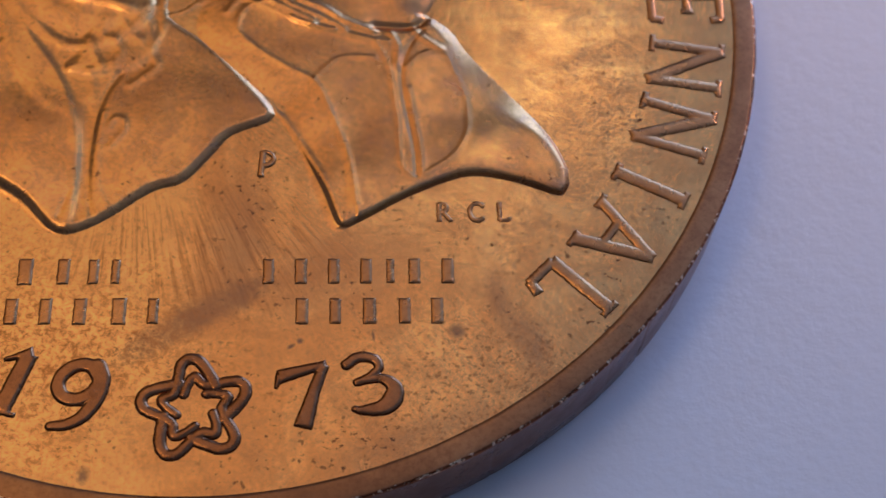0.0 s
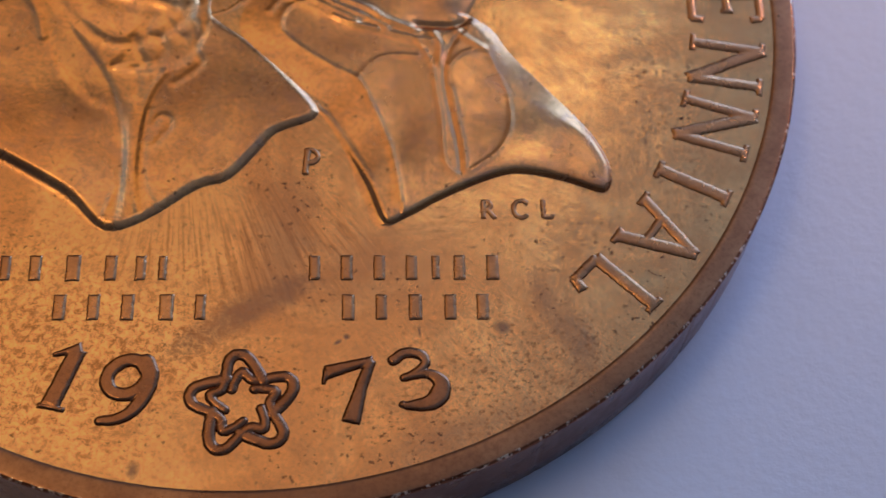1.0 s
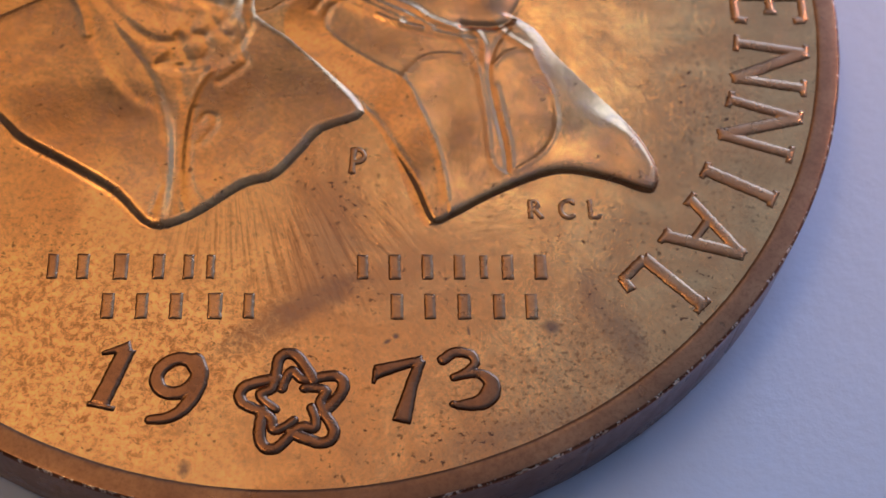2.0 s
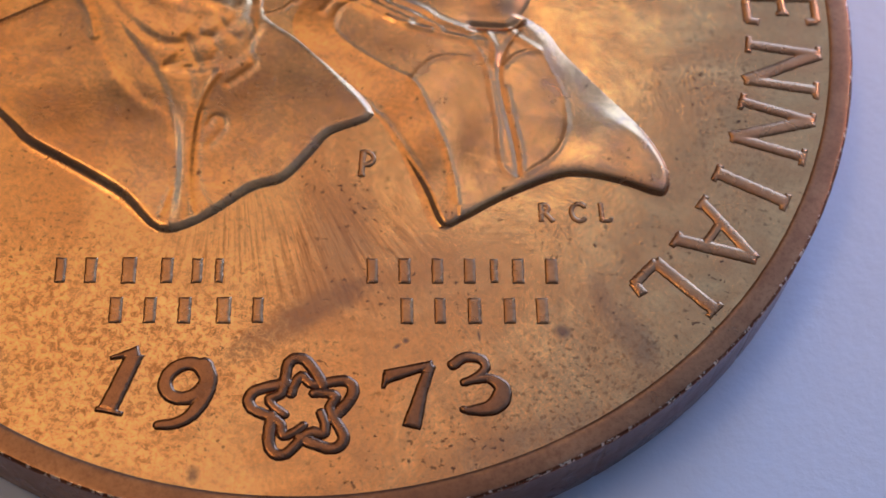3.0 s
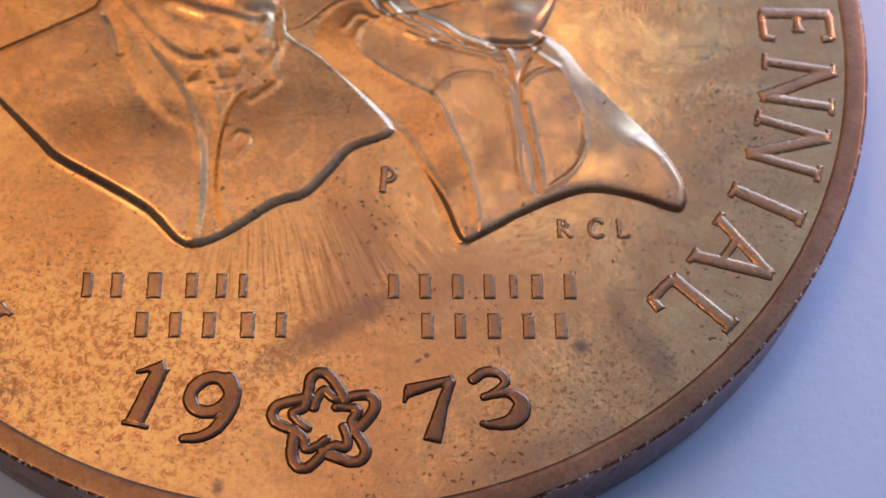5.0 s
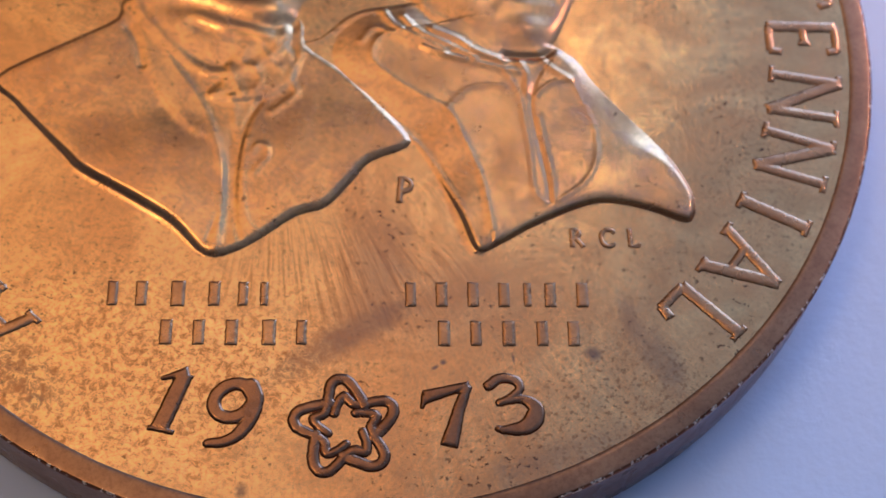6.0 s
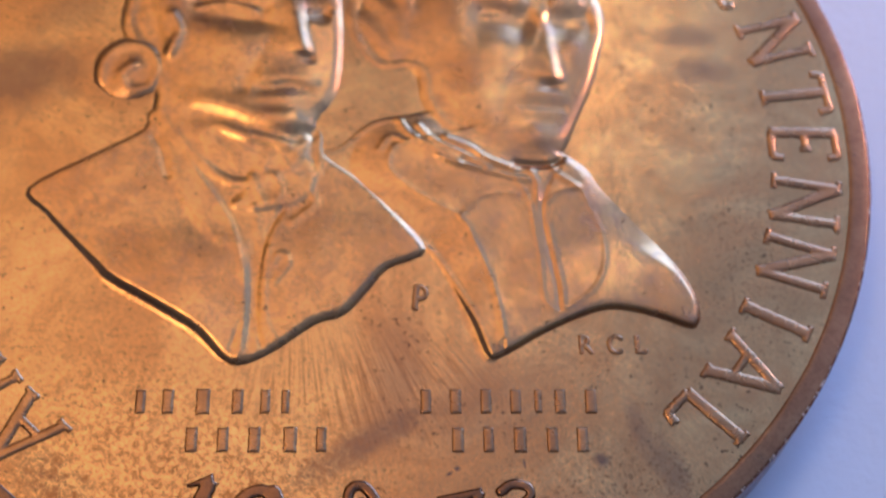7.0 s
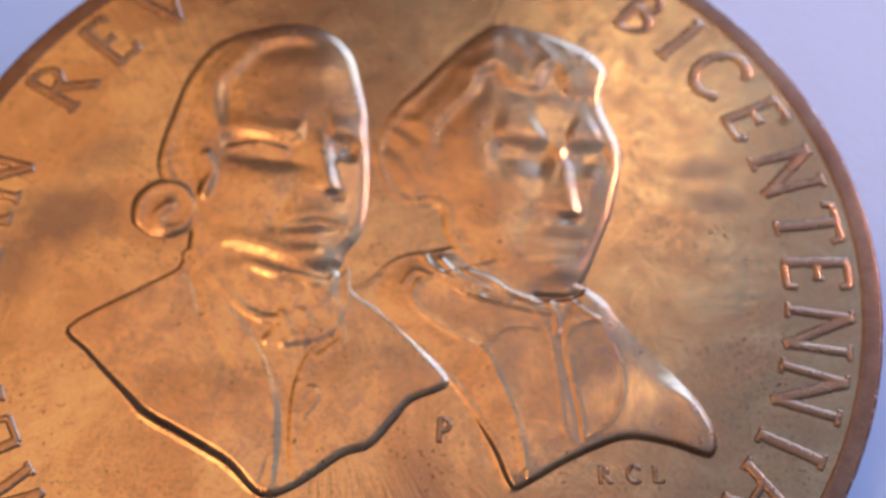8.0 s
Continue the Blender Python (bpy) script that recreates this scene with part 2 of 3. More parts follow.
def spline(points, closed=False, steps=8):
    """Catmull-Rom through a few control points."""
    p = np.array(points, float)
    n = len(p)
    out = []
    for i in range(n if closed else n - 1):
        a, b, c, d = (p[(i + k) % n] if closed else p[min(max(i + k, 0), n - 1)] for k in (-1, 0, 1, 2))
        for s in range(steps):
            u = s / steps
            out.append(0.5 * (2 * b + (c - a) * u + (2 * a - 5 * b + 4 * c - d) * u * u + (3 * b - a - 3 * c + d) * u ** 3))
    if not closed:
        out.append(p[-1])
    return np.array(out)


def line_distance(X, Y, pts, closed=False):
    """Distance to a polyline, how far along it (0 to 1), and on which side (left: plus)."""
    best, along, side = np.full(X.shape, 1e9), np.zeros(X.shape), np.ones(X.shape)
    ends = list(zip(pts, np.roll(pts, -1, axis=0))) if closed else list(zip(pts[:-1], pts[1:]))
    for i, (a, b) in enumerate(ends):
        dx, dy = b - a
        ll = dx * dx + dy * dy + 1e-12
        u = np.clip(((X - a[0]) * dx + (Y - a[1]) * dy) / ll, 0, 1)
        d = np.hypot(X - a[0] - u * dx, Y - a[1] - u * dy)
        near = d < best
        best = np.where(near, d, best)
        along = np.where(near, (i + u) / len(ends), along)
        side = np.where(near, np.where(dx * (Y - a[1]) - dy * (X - a[0]) >= 0, 1.0, -1.0), side)
    return best, along, side


def inside_distance(X, Y, pts):
    """Distance to a closed outline, plus inside."""
    d = line_distance(X, Y, pts, True)[0]
    inside = np.zeros(X.shape, bool)
    for a, b in zip(pts, np.roll(pts, -1, axis=0)):
        cross = (a[1] > Y) != (b[1] > Y)
        inside ^= cross & (X < (b[0] - a[0]) * (Y - a[1]) / (b[1] - a[1] + 1e-15) + a[0])
    return np.where(inside, d, -d)


def dish(r):
    """The field is very slightly hollow."""
    return -0.10 * (1 - (r / 18.4) ** 2)


def relief_mesh(name, xs, ys, height, mat, parent, label="", sink=0.06):
    """Skin over a grid in mm: kept where it stands above the field."""
    X, Y = np.meshgrid(xs, ys)
    h = height(X, Y)
    keep = h > -sink
    ny, nx = X.shape
    Z = FIELD + dish(np.hypot(X, Y)) + np.maximum(h, -sink - 0.05)
    cell = keep[:-1, :-1] | keep[1:, :-1] | keep[:-1, 1:] | keep[1:, 1:]
    used = np.zeros(X.shape, bool)
    for a in (slice(None, -1), slice(1, None)):
        for b in (slice(None, -1), slice(1, None)):
            used[a, b] |= cell
    index = np.full(X.shape, -1)
    index[used] = np.arange(used.sum())
    verts = np.stack([X[used], Y[used], Z[used]], 1) * MM
    j, i = np.nonzero(cell)
    faces = np.stack([index[j, i], index[j, i + 1], index[j + 1, i + 1], index[j + 1, i]], 1)
    return mesh_object(name, verts.tolist(), faces.tolist(), mat, parent, label)


def stroke_height(strokes, top, wall=0.07):
    """Raised strokes with a rounded back: each is (points, half width at its start, half width at its end)."""
    def height(X, Y):
        best = np.full(X.shape, -9.0)
        for pts, w0, w1, *swell in strokes:
            if len(pts) == 2:      # a straight stroke has square ends
                (ax, ay), (bx, by) = pts
                ln = math.hypot(bx - ax, by - ay)
                u = ((X - ax) * (bx - ax) + (Y - ay) * (by - ay)) / ln
                v = np.abs((X - ax) * (by - ay) - (Y - ay) * (bx - ax)) / ln
                w = w0 + (w1 - w0) * np.clip(u / ln, 0, 1)
                e = 0.35 * np.minimum(w0, w1)
                best = np.maximum(best, np.minimum(w - v, np.minimum(u + e, ln + e - u)))
            else:
                d, u, _ = line_distance(X, Y, np.array(pts, float))
                best = np.maximum(best, (w0 + (w1 - w0) * u + sum(swell) * np.sin(math.pi * u) ** 2) - d)
        best = best + 0.010 * np.sin(9.0 * X + 4.0 * np.sin(3.1 * Y)) * np.sin(8.0 * Y + 3.0 * np.sin(2.3 * X)) + 0.005 * np.sin(23 * X - 7 * Y) * np.sin(19 * Y + 11 * X)
        tall = top * (1 + 0.05 * np.sin(5.3 * X + 1.7 * Y) * np.sin(4.1 * Y - 2.2 * X))
        e = np.clip(best / wall, 0, 1)
        return np.where(best > 0, tall * np.sqrt(np.maximum(1 - (1 - e) ** 2, 0)), best * 3)
    return height


def raised(name, strokes, top, parent, label="", step=0.035, mat=None, wall=0.07):
    allp = np.concatenate([np.array(s[0], float) for s in strokes])
    m = 0.1 + max(max(s[1], s[2]) for s in strokes)
    lo, hi = allp.min(0) - m, allp.max(0) + m
    return relief_mesh(name, np.arange(lo[0], hi[0] + step, step), np.arange(lo[1], hi[1] + step, step),
                       stroke_height(strokes, top, wall), mat or M_LETTER, parent, label)


# ---- the setting ----
table = slab("table_top", -0.9, 0.9, -0.6, 0.9, -0.03, 0.0, paper(), 0.004)
tagged(table, "flat white matt table surface under the medal", "table", kind="structure")
for lx in (-0.82, 0.82):
    for ly in (-0.52, 0.82):
        slab("leg", lx - 0.03, lx + 0.03, ly - 0.03, ly + 0.03, -0.75, -0.03, plaster("leg_paint", (0.6, 0.6, 0.6))).parent = table
# unseen walls close the room; the south one is darkened for dark reflections
wall_mat, dark_mat, ceil_mat = plaster("wall_paint", (0.56, 0.51, 0.46)), plaster("dark_reflection_paint", (0.34, 0.25, 0.18)), plaster("ceiling_paint", (0.84, 0.82, 0.76))
floor_mat = plaster("floor_boards", (0.16, 0.11, 0.08))
tagged(slab("floor", -2.2, 2.2, -2.2, 2.2, -0.85, -0.75, floor_mat), "dark plain floor under the table", "floor", kind="structure")
tagged(slab("ceiling", -2.2, 2.2, -2.2, 1.6, 1.75, 1.85, ceil_mat), "plain off-white ceiling", "ceiling", kind="structure")
for nm, box, mt in (("wall_south", (-2.2, 2.2, -2.3, -2.2), dark_mat), ("wall_east", (2.2, 2.3, -2.3, 1.75), wall_mat), ("wall_west", (-2.3, -2.2, -2.3, 1.75), wall_mat)):
    tagged(slab(nm, *box, -0.85, 1.85, mt), "plain painted room wall", "wall", kind="structure")


def wall_with_opening():
    """A wall 0.14 m thick with a window's opening through it."""
    x0, x1, z0, z1 = WINDOW
    bm = bmesh.new()
    for ax, bx, az, bz in ((-2.3, x0, -0.85, 1.85), (x1, 2.3, -0.85, 1.85), (x0, x1, -0.85, z0), (x0, x1, z1, 1.85)):
        made = bmesh.ops.create_cube(bm, size=1.0)["verts"]
        for v in made:
            v.co = ((ax + bx) / 2 + v.co.x * (bx - ax), 1.67 + v.co.y * 0.14, (az + bz) / 2 + v.co.z * (bz - az))
    return tagged(part("wall_north", bm, wall_mat, None), "plain painted room wall with a window opening", "wall", kind="structure")


wall_with_opening()

# ---- the medal ----
medal = tagged(new("medal"), "round toned bronze medal with raised busts and lettering, lying on white", "medal")


def turned(name, profile, segments, mat, parent, label=""):
    """A body of revolution from (radius, height) in mm."""
    verts, faces = [], []
    n = len(profile)
    nick = random.Random(5)
    for s in range(segments):
        a = 2 * math.pi * s / segments
        rough_here = max(0.0, noise.noise((13 * math.cos(a), 13 * math.sin(a), 7.0)) + 0.12)
        chip = min(0.04, 0.12 * rough_here * max(0.0, noise.noise((170 * math.cos(a), 170 * math.sin(a), 1.0)) + 0.25 * (nick.random() - 0.3)))
        for k, (r, z) in enumerate(profile):
            wob = 0.0
            if r > 18.2:   # nicks and wear along the edge
                wob = 0.003 * math.sin(9 * a) + 0.006 * noise.noise((40 * math.cos(a), 40 * math.sin(a), 0.8)) - (0.13 if r > 18.9 else 0.02) * max(0.0, noise.noise((90 * math.cos(a), 90 * math.sin(a), 3.0)) - 0.42)
            drop = 0.0
            if r > 19.12 and z > FIELD - 0.05:
                jag = noise.noise((110 * math.cos(a), 110 * math.sin(a), 5.0 + k))
                wob -= chip * (r > 19.15) + 0.016 * jag
                drop = 0.5 * chip + 0.014 * noise.noise((150 * math.cos(a), 150 * math.sin(a), 9.0 + k))
            verts.append(((r + wob) * math.cos(a) * MM, (r + wob) * math.sin(a) * MM, (z - drop) * MM))
    for s in range(segments):
        q = (s + 1) % segments
        for k in range(n - 1):
            faces.append((s * n + k, q * n + k, q * n + k + 1, s * n + k + 1))
    return mesh_object(name, verts, faces, mat, parent, label)


field_profile = [(r, FIELD + dish(r)) for r in np.linspace(0.01, 18.42, 40)]
turned("field", field_profile, 256, M_FIELD, medal, "smooth worn golden-brown field with dark specks")
rim_profile = [(18.36, FIELD - 0.05), (18.37, FIELD + 0.001), (18.40, FIELD + 0.010), (18.43, FIELD + 0.024), (18.47, FIELD + 0.033), (18.6, FIELD + 0.036),
               (18.8, FIELD + 0.036), (18.98, FIELD + 0.034), (19.08, FIELD + 0.030), (19.115, FIELD + 0.026)]
turned("rim", rim_profile, 1400, M_RIM, medal, "raised brown rim, worn flat")
edge_profile = [(19.11, FIELD + 0.028), (19.135, FIELD + 0.022), (19.165, FIELD + 0.006), (19.19, FIELD - 0.025), (19.2, FIELD - 0.06), (19.2, FIELD - 0.14), (19.19, FIELD - 0.6), (19.2, 1.2), (19.2, 0.35), (19.13, 0.12), (19.0, 0.0), (0.01, 0.0)]
turned("edge", edge_profile, 1400, M_EDGE_SHADE, medal, "reddish-brown nicked edge, darkened for shade, with painted glints")

# ---- lettering: strokes in a box one high, x to the right, y up ----
K, N = 0.092, 0.062          # half widths of a heavy and of a fine stroke


def arc(cx, cy, rx, ry, a0, a1, n=14):
    return [(cx + rx * math.cos(radians(a0 + (a1 - a0) * i / n)), cy + ry * math.sin(radians(a0 + (a1 - a0) * i / n))) for i in range(n + 1)]


def foot(x, y, w=0.13):
    return ([(x - w, y), (x + w, y)], 0.045, 0.045)


def stem(x0, y0, x1, y1, k=K):
    return ([(x0, y0), (x1, y1)], k, k)


GLYPHS = {
    "A": (0.85, [stem(0.08, 0, 0.42, 1, N + 0.015), stem(0.42, 1, 0.78, 0), stem(0.22, 0.36, 0.62, 0.36, N), foot(0.08, 0, 0.11), foot(0.78, 0, 0.12)]),
    "M": (1.0, [stem(0.1, 0, 0.18, 1, N + 0.01), stem(0.18, 1, 0.5, 0.05), stem(0.5, 0.05, 0.84, 1, N), stem(0.84, 1, 0.92, 0), foot(0.1, 0, 0.1), foot(0.92, 0, 0.12)]),
    "E": (0.6, [stem(0.12, 0, 0.12, 1), stem(0.12, 1, 0.55, 1, N), stem(0.12, 0.52, 0.42, 0.52, N), stem(0.12, 0, 0.55, 0, N),
                stem(0.55, 1, 0.57, 0.86, N), stem(0.55, 0, 0.58, 0.15, N), stem(0.42, 0.44, 0.42, 0.6, 0.04)]),
    "R": (0.75, [stem(0.13, 0, 0.13, 1), (arc(0.2, 0.75, 0.34, 0.25, 90, -90), N, K), stem(0.13, 1, 0.2, 1, N), stem(0.13, 0.5, 0.2, 0.5, N),
                 stem(0.3, 0.5, 0.72, 0), foot(0.13, 0), foot(0.72, 0, 0.08)]),
    "I": (0.3, [stem(0.15, 0, 0.15, 1), foot(0.15, 0), foot(0.15, 1)]),
    "C": (0.8, [(arc(0.48, 0.5, 0.4, 0.5, 50, 310, 22), K, K), stem(0.74, 0.88, 0.76, 0.76, N)]),
    "N": (0.85, [stem(0.12, 0, 0.12, 1, N + 0.015), stem(0.12, 1, 0.74, 0), stem(0.74, 0, 0.74, 1, N + 0.015), foot(0.12, 0), foot(0.74, 1), foot(0.06, 1, 0.07)]),
    "V": (0.85, [stem(0.06, 1, 0.42, 0), stem(0.42, 0, 0.78, 1, N), foot(0.06, 1, 0.12), foot(0.78, 1, 0.1)]),
    "O": (0.95, [(arc(0.47, 0.5, 0.41, 0.5, 0, 360, 28), K, K)]),
    "L": (0.6, [stem(0.12, 0, 0.12, 1), stem(0.12, 0, 0.56, 0, N + 0.01), stem(0.56, 0, 0.6, 0.17, N + 0.01), foot(0.12, 1)]),
    "U": (0.85, [stem(0.12, 1, 0.12, 0.35), (arc(0.42, 0.35, 0.3, 0.35, 180, 360), K, N), stem(0.72, 0.35, 0.72, 1, N), foot(0.12, 1), foot(0.72, 1, 0.1)]),
    "T": (0.75, [stem(0.37, 0, 0.37, 1), stem(0.05, 1, 0.7, 1, N), stem(0.05, 1, 0.02, 0.84, N), stem(0.7, 1, 0.73, 0.84, N), foot(0.37, 0)]),
    "B": (0.7, [stem(0.13, 0, 0.13, 1), (arc(0.2, 0.76, 0.3, 0.24, 90, -90), N, K), (arc(0.2, 0.27, 0.38, 0.27, 90, -90), K, N), stem(0.13, 1, 0.2, 1, N), stem(0.13, 0, 0.2, 0, N)]),
    "P": (0.65, [stem(0.13, 0, 0.13, 1), (arc(0.2, 0.72, 0.34, 0.28, 90, -90), N, K), stem(0.13, 1, 0.2, 1, N), stem(0.13, 0.44, 0.2, 0.44, N), foot(0.13, 0, 0.1)]),
}


def placed(glyph, size, x, y, turn, weight=1.0):
    """The strokes of a glyph with the middle of its base at x, y, in mm, turned by degrees."""
    w, strokes = GLYPHS[glyph]
    c, s = math.cos(radians(turn)), math.sin(radians(turn))
    out = []
    for pts, w0, w1 in strokes:
        q = [((px - w / 2) * size, py * size) for px, py in pts]
        out.append(([(x + c * a - s * b, y + s * a + c * b) for a, b in q], w0 * size * weight, w1 * size * weight))
    return out


# the legend runs clockwise, its base towards the middle
LEGEND = (("AMERICAN", (226, 216, 206, 197.5, 191, 184, 174, 164.3)),
          ("REVOLUTION", (147, 137, 126.5, 117, 108, 99, 91, 84.5, 77, 68)),
          ("BICENTENNIAL", (49.5, 42.3, 34.5, 25.2, 15.4, 6.4, -1.0, -9.9, -18.9, -27.5, -35.4, -44.4)))
for word, angles in LEGEND:
    for ch, a in zip(word, angles):
        ob = raised("letter", placed(ch, 2.45, 15.5 * math.cos(radians(a)), 15.5 * math.sin(radians(a)), a - 90, 1.08), 0.068, medal, step=0.033, mat=M_LEGEND, wall=0.2)

# mint mark and initials
raised("letter", placed("P", 0.92, 2.02, -7.3, -4, 1.35), 0.06, medal, step=0.025, wall=0.09, mat=M_LEGEND)
for ch, x in zip("RCL", (7.9, 8.95, 9.85)):
    raised("letter", placed(ch, 0.64, x, -9.0, 0, 1.5), 0.055, medal, step=0.022, wall=0.08, mat=M_LEGEND)

# the year
raised("numeral", [([(-5.78, -15.55), (-5.12, -13.8)], 0.31, 0.29), ([(-5.85, -13.9), (-4.98, -13.66)], 0.07, 0.2), ([(-6.15, -15.58), (-5.36, -15.74)], 0.09, 0.09)], 0.095, medal, wall=0.13)
raised("numeral", [([(-3.5 + 0.62 * math.cos(q) + 0.10 * math.sin(q), -14.66 + 0.58 * math.sin(q)) for q in np.linspace(0, 2 * math.pi, 40)], 0.24, 0.24),
                   (spline([(-2.98, -14.2), (-2.82, -14.6), (-2.9, -15.15), (-3.25, -15.75), (-3.75, -16.05), (-4.25, -16.1)]), 0.33, 0.16)], 0.095, medal, wall=0.13)
raised("numeral", [([(2.66, -14.52), (4.06, -14.12)], 0.24, 0.15), ([(2.66, -14.45), (2.55, -14.92)], 0.14, 0.07), ([(4.02, -14.16), (3.72, -15.0)], 0.17, 0.21), ([(3.74, -14.92), (3.42, -16.16)], 0.20, 0.30)], 0.095, medal, wall=0.13)
raised("numeral", [(spline([(4.74, -14.12), (5.1, -13.87), (5.6, -13.95), (5.72, -14.25), (5.42, -14.55), (5.05, -14.72)]), 0.2, 0.14),
                   (spline([(5.15, -14.72), (5.8, -14.6), (6.2, -14.88), (6.15, -15.3), (5.8, -15.58), (5.25, -15.66), (5.0, -15.62)]), 0.12, 0.12, 0.2)], 0.095, medal, wall=0.13)

# names: one plain bar for each letter, as wide as the letter is
NAMES = ((-8.02, -11.36, (0.72, 0.92, 1.22, 0.92, 0.72, 0.42), 0.13), (-6.32, -12.76, (1.0, 0.92, 1.0, 1.22, 0.7), 0.11),
         (1.80, -11.36, (0.82, 0.92, 0.86, 0.88, 0.36, 0.86, 0.96), 0.165), (2.80, -12.78, (1.0, 0.82, 1.08, 0.86, 0.92), 0.145))
for x, y0, widths, gap in NAMES:
    for w in widths:
        raised("name_bar", [([(x + w / 2, y0 + 0.12), (x + w / 2, y0 + 0.90)], 0.09 + 0.12 * w, 0.09 + 0.12 * w)], 0.055, medal, step=0.03, wall=0.12, mat=M_LEGEND)
        x += w + gap


# the star: five ribbons; each begins as a hook inside one arm and runs round the tip of the next
star = new("star_emblem")
star.parent = medal
tagged(star, "five-pointed star of rounded interlaced ribbons")
RIBBON = spline([(-0.36, 0.46), (-0.29, 0.72), (-0.17, 0.96), (-0.04, 1.06), (0.08, 0.95), (0.24, 0.80), (0.55, 0.79), (0.92, 0.87), (1.26, 0.91), (1.49, 0.76), (1.53, 0.46), (1.34, 0.14), (1.06, -0.18), (0.90, -0.34)], steps=6)
for k in range(5):
    c, q = math.cos(radians(-72 * k)), math.sin(radians(-72 * k))
    raised("ribbon", [([(0.09 + c * u - q * v, -15.56 + q * u + c * v) for u, v in RIBBON], 0.165, 0.215)], 0.082 + 0.004 * k, star, wall=0.17)


# ---- the two busts: one skin each ----
def bump_at(X, Y, cx, cy, rx, ry, turn=0.0):
    c, s = math.cos(radians(turn)), math.sin(radians(turn))
    u, v = (X - cx) * c + (Y - cy) * s, -(X - cx) * s + (Y - cy) * c
    return np.exp(-(u / rx) ** 2 - (v / ry) ** 2)


def dome(X, Y, cx, cy, rx, ry, power=0.5):
    return np.maximum(0, 1 - ((X - cx) / rx) ** 2 - ((Y - cy) / ry) ** 2) ** power


def ridge(X, Y, pts, width, steps=8):
    d = line_distance(X, Y, spline(pts, steps=steps))[0]
    return np.exp(-(d / width) ** 2)


def soft_max(a, b, k=0.15):
    top = np.maximum(a, b)
    return top + np.clip(top / 0.08, 0, 1) * (0.5 * (a + b + np.sqrt((a - b) ** 2 + k * k)) - top)


A_BODY = [(-12.45, -2.4), (-11.65, -3.5), (-10.6, -4.65), (-9.7, -5.6), (-9.1, -6.2), (-7.35, -7.25), (-5.9, -8.2), (-4.66, -9.45), (-3.36, -9.12), (-1.72, -7.94),
          (-0.66, -7.54), (0.22, -6.52), (0.86, -5.72), (2.28, -4.92), (1.1, -3.3), (-0.2, -1.95), (-1.5, -0.9), (-2.2, 0.5), (-7.7, 1.2), (-8.4, 0.2), (-10.0, -0.8)]
A_HEAD = [(-7.9, 0.2), (-8.2, 2.2), (-9.5, 4.4), (-9.65, 5.8), (-9.2, 7.8), (-8.74, 9.5), (-7.88, 11.0), (-6.72, 11.8), (-5.03, 12.25), (-3.81, 12.25), (-2.57, 11.65), (-1.7, 10.55),
          (-1.3, 8.9), (-1.04, 7.6), (-1.0, 6.5), (-0.88, 4.6), (-0.95, 2.5), (-1.28, 1.4), (-1.82, 0.6), (-2.3, -1.5), (-5.0, -2.5)]
B_BODY = [(-1.9, -0.9), (-1.0, -0.5), (0.2, 0.6), (1.5, 0.9), (3.5, 1.0), (7.7, -0.9), (8.9, -2.4), (9.95, -3.7), (11.35, -5.45), (11.95, -6.6), (12.12, -7.4), (11.97, -7.95), (11.6, -8.05),
          (10.5, -7.62), (9.2, -7.33), (8.2, -7.47), (6.5, -8.24), (5.25, -8.98), (4.47, -9.22), (3.9, -7.8), (3.1, -6.25), (2.08, -4.7), (0.4, -3.5), (-1.2, -2.1)]
B_HEAD = [(-0.1, 7.7), (1.0, 8.9), (2.0, 10.1), (3.5, 11.6), (4.5, 12.2), (6.0, 11.9), (7.4, 11.3), (8.6, 10.5), (9.1, 9.5), (8.8, 7.8), (9.45, 5.4), (8.95, 2.7),
          (8.25, 0.9), (7.6, -0.6), (7.0, -1.15), (5.7, -1.2), (4.6, -0.88), (3.7, -0.28), (2.75, 0.32), (2.05, 1.6), (1.8, 2.8), (0.6, 2.85), (-0.1, 3.4), (-0.6, 4.2), (-0.95, 5.3), (-0.7, 6.5)]


def skirt(d, top, roll, fillet=0.0):
    """An edge that rolls over from the top and meets the field sharply, or in a fillet."""
    u = 1 - np.clip(d / roll, 0, 1)
    outside = np.maximum(1.5 * np.minimum(d, 0), fillet * np.exp(np.minimum(d, 0) / 0.15) - 0.012)
    return np.where(d > 0, top * (1 - u ** 2.1) + np.maximum(fillet - 0.012, 0), np.maximum(outside, -0.3))


def wear(X, Y, seed):
    """Slow unevenness of a hand-modelled surface."""
    rng = np.random.RandomState(seed)
    out = np.zeros(X.shape)
    for k in range(26):
        a, f, q = rng.uniform(0, 2 * math.pi), rng.uniform(1.0, 5.0), rng.uniform(0, 2 * math.pi)
        out += np.sin(f * (X * math.cos(a) + Y * math.sin(a)) + q) / f
    return 0.003 * out


def fold(X, Y, pts, height, width, reach=1.0, steps=6):
    """A step along a line that dies away on both sides: plus on its left."""
    d, u, s = line_distance(X, Y, spline(pts, steps=steps))
    return height * s * np.tanh(d / width) * np.exp(-(d / reach) ** 2) * np.clip(np.minimum(u, 1 - u) * 6, 0, 1)


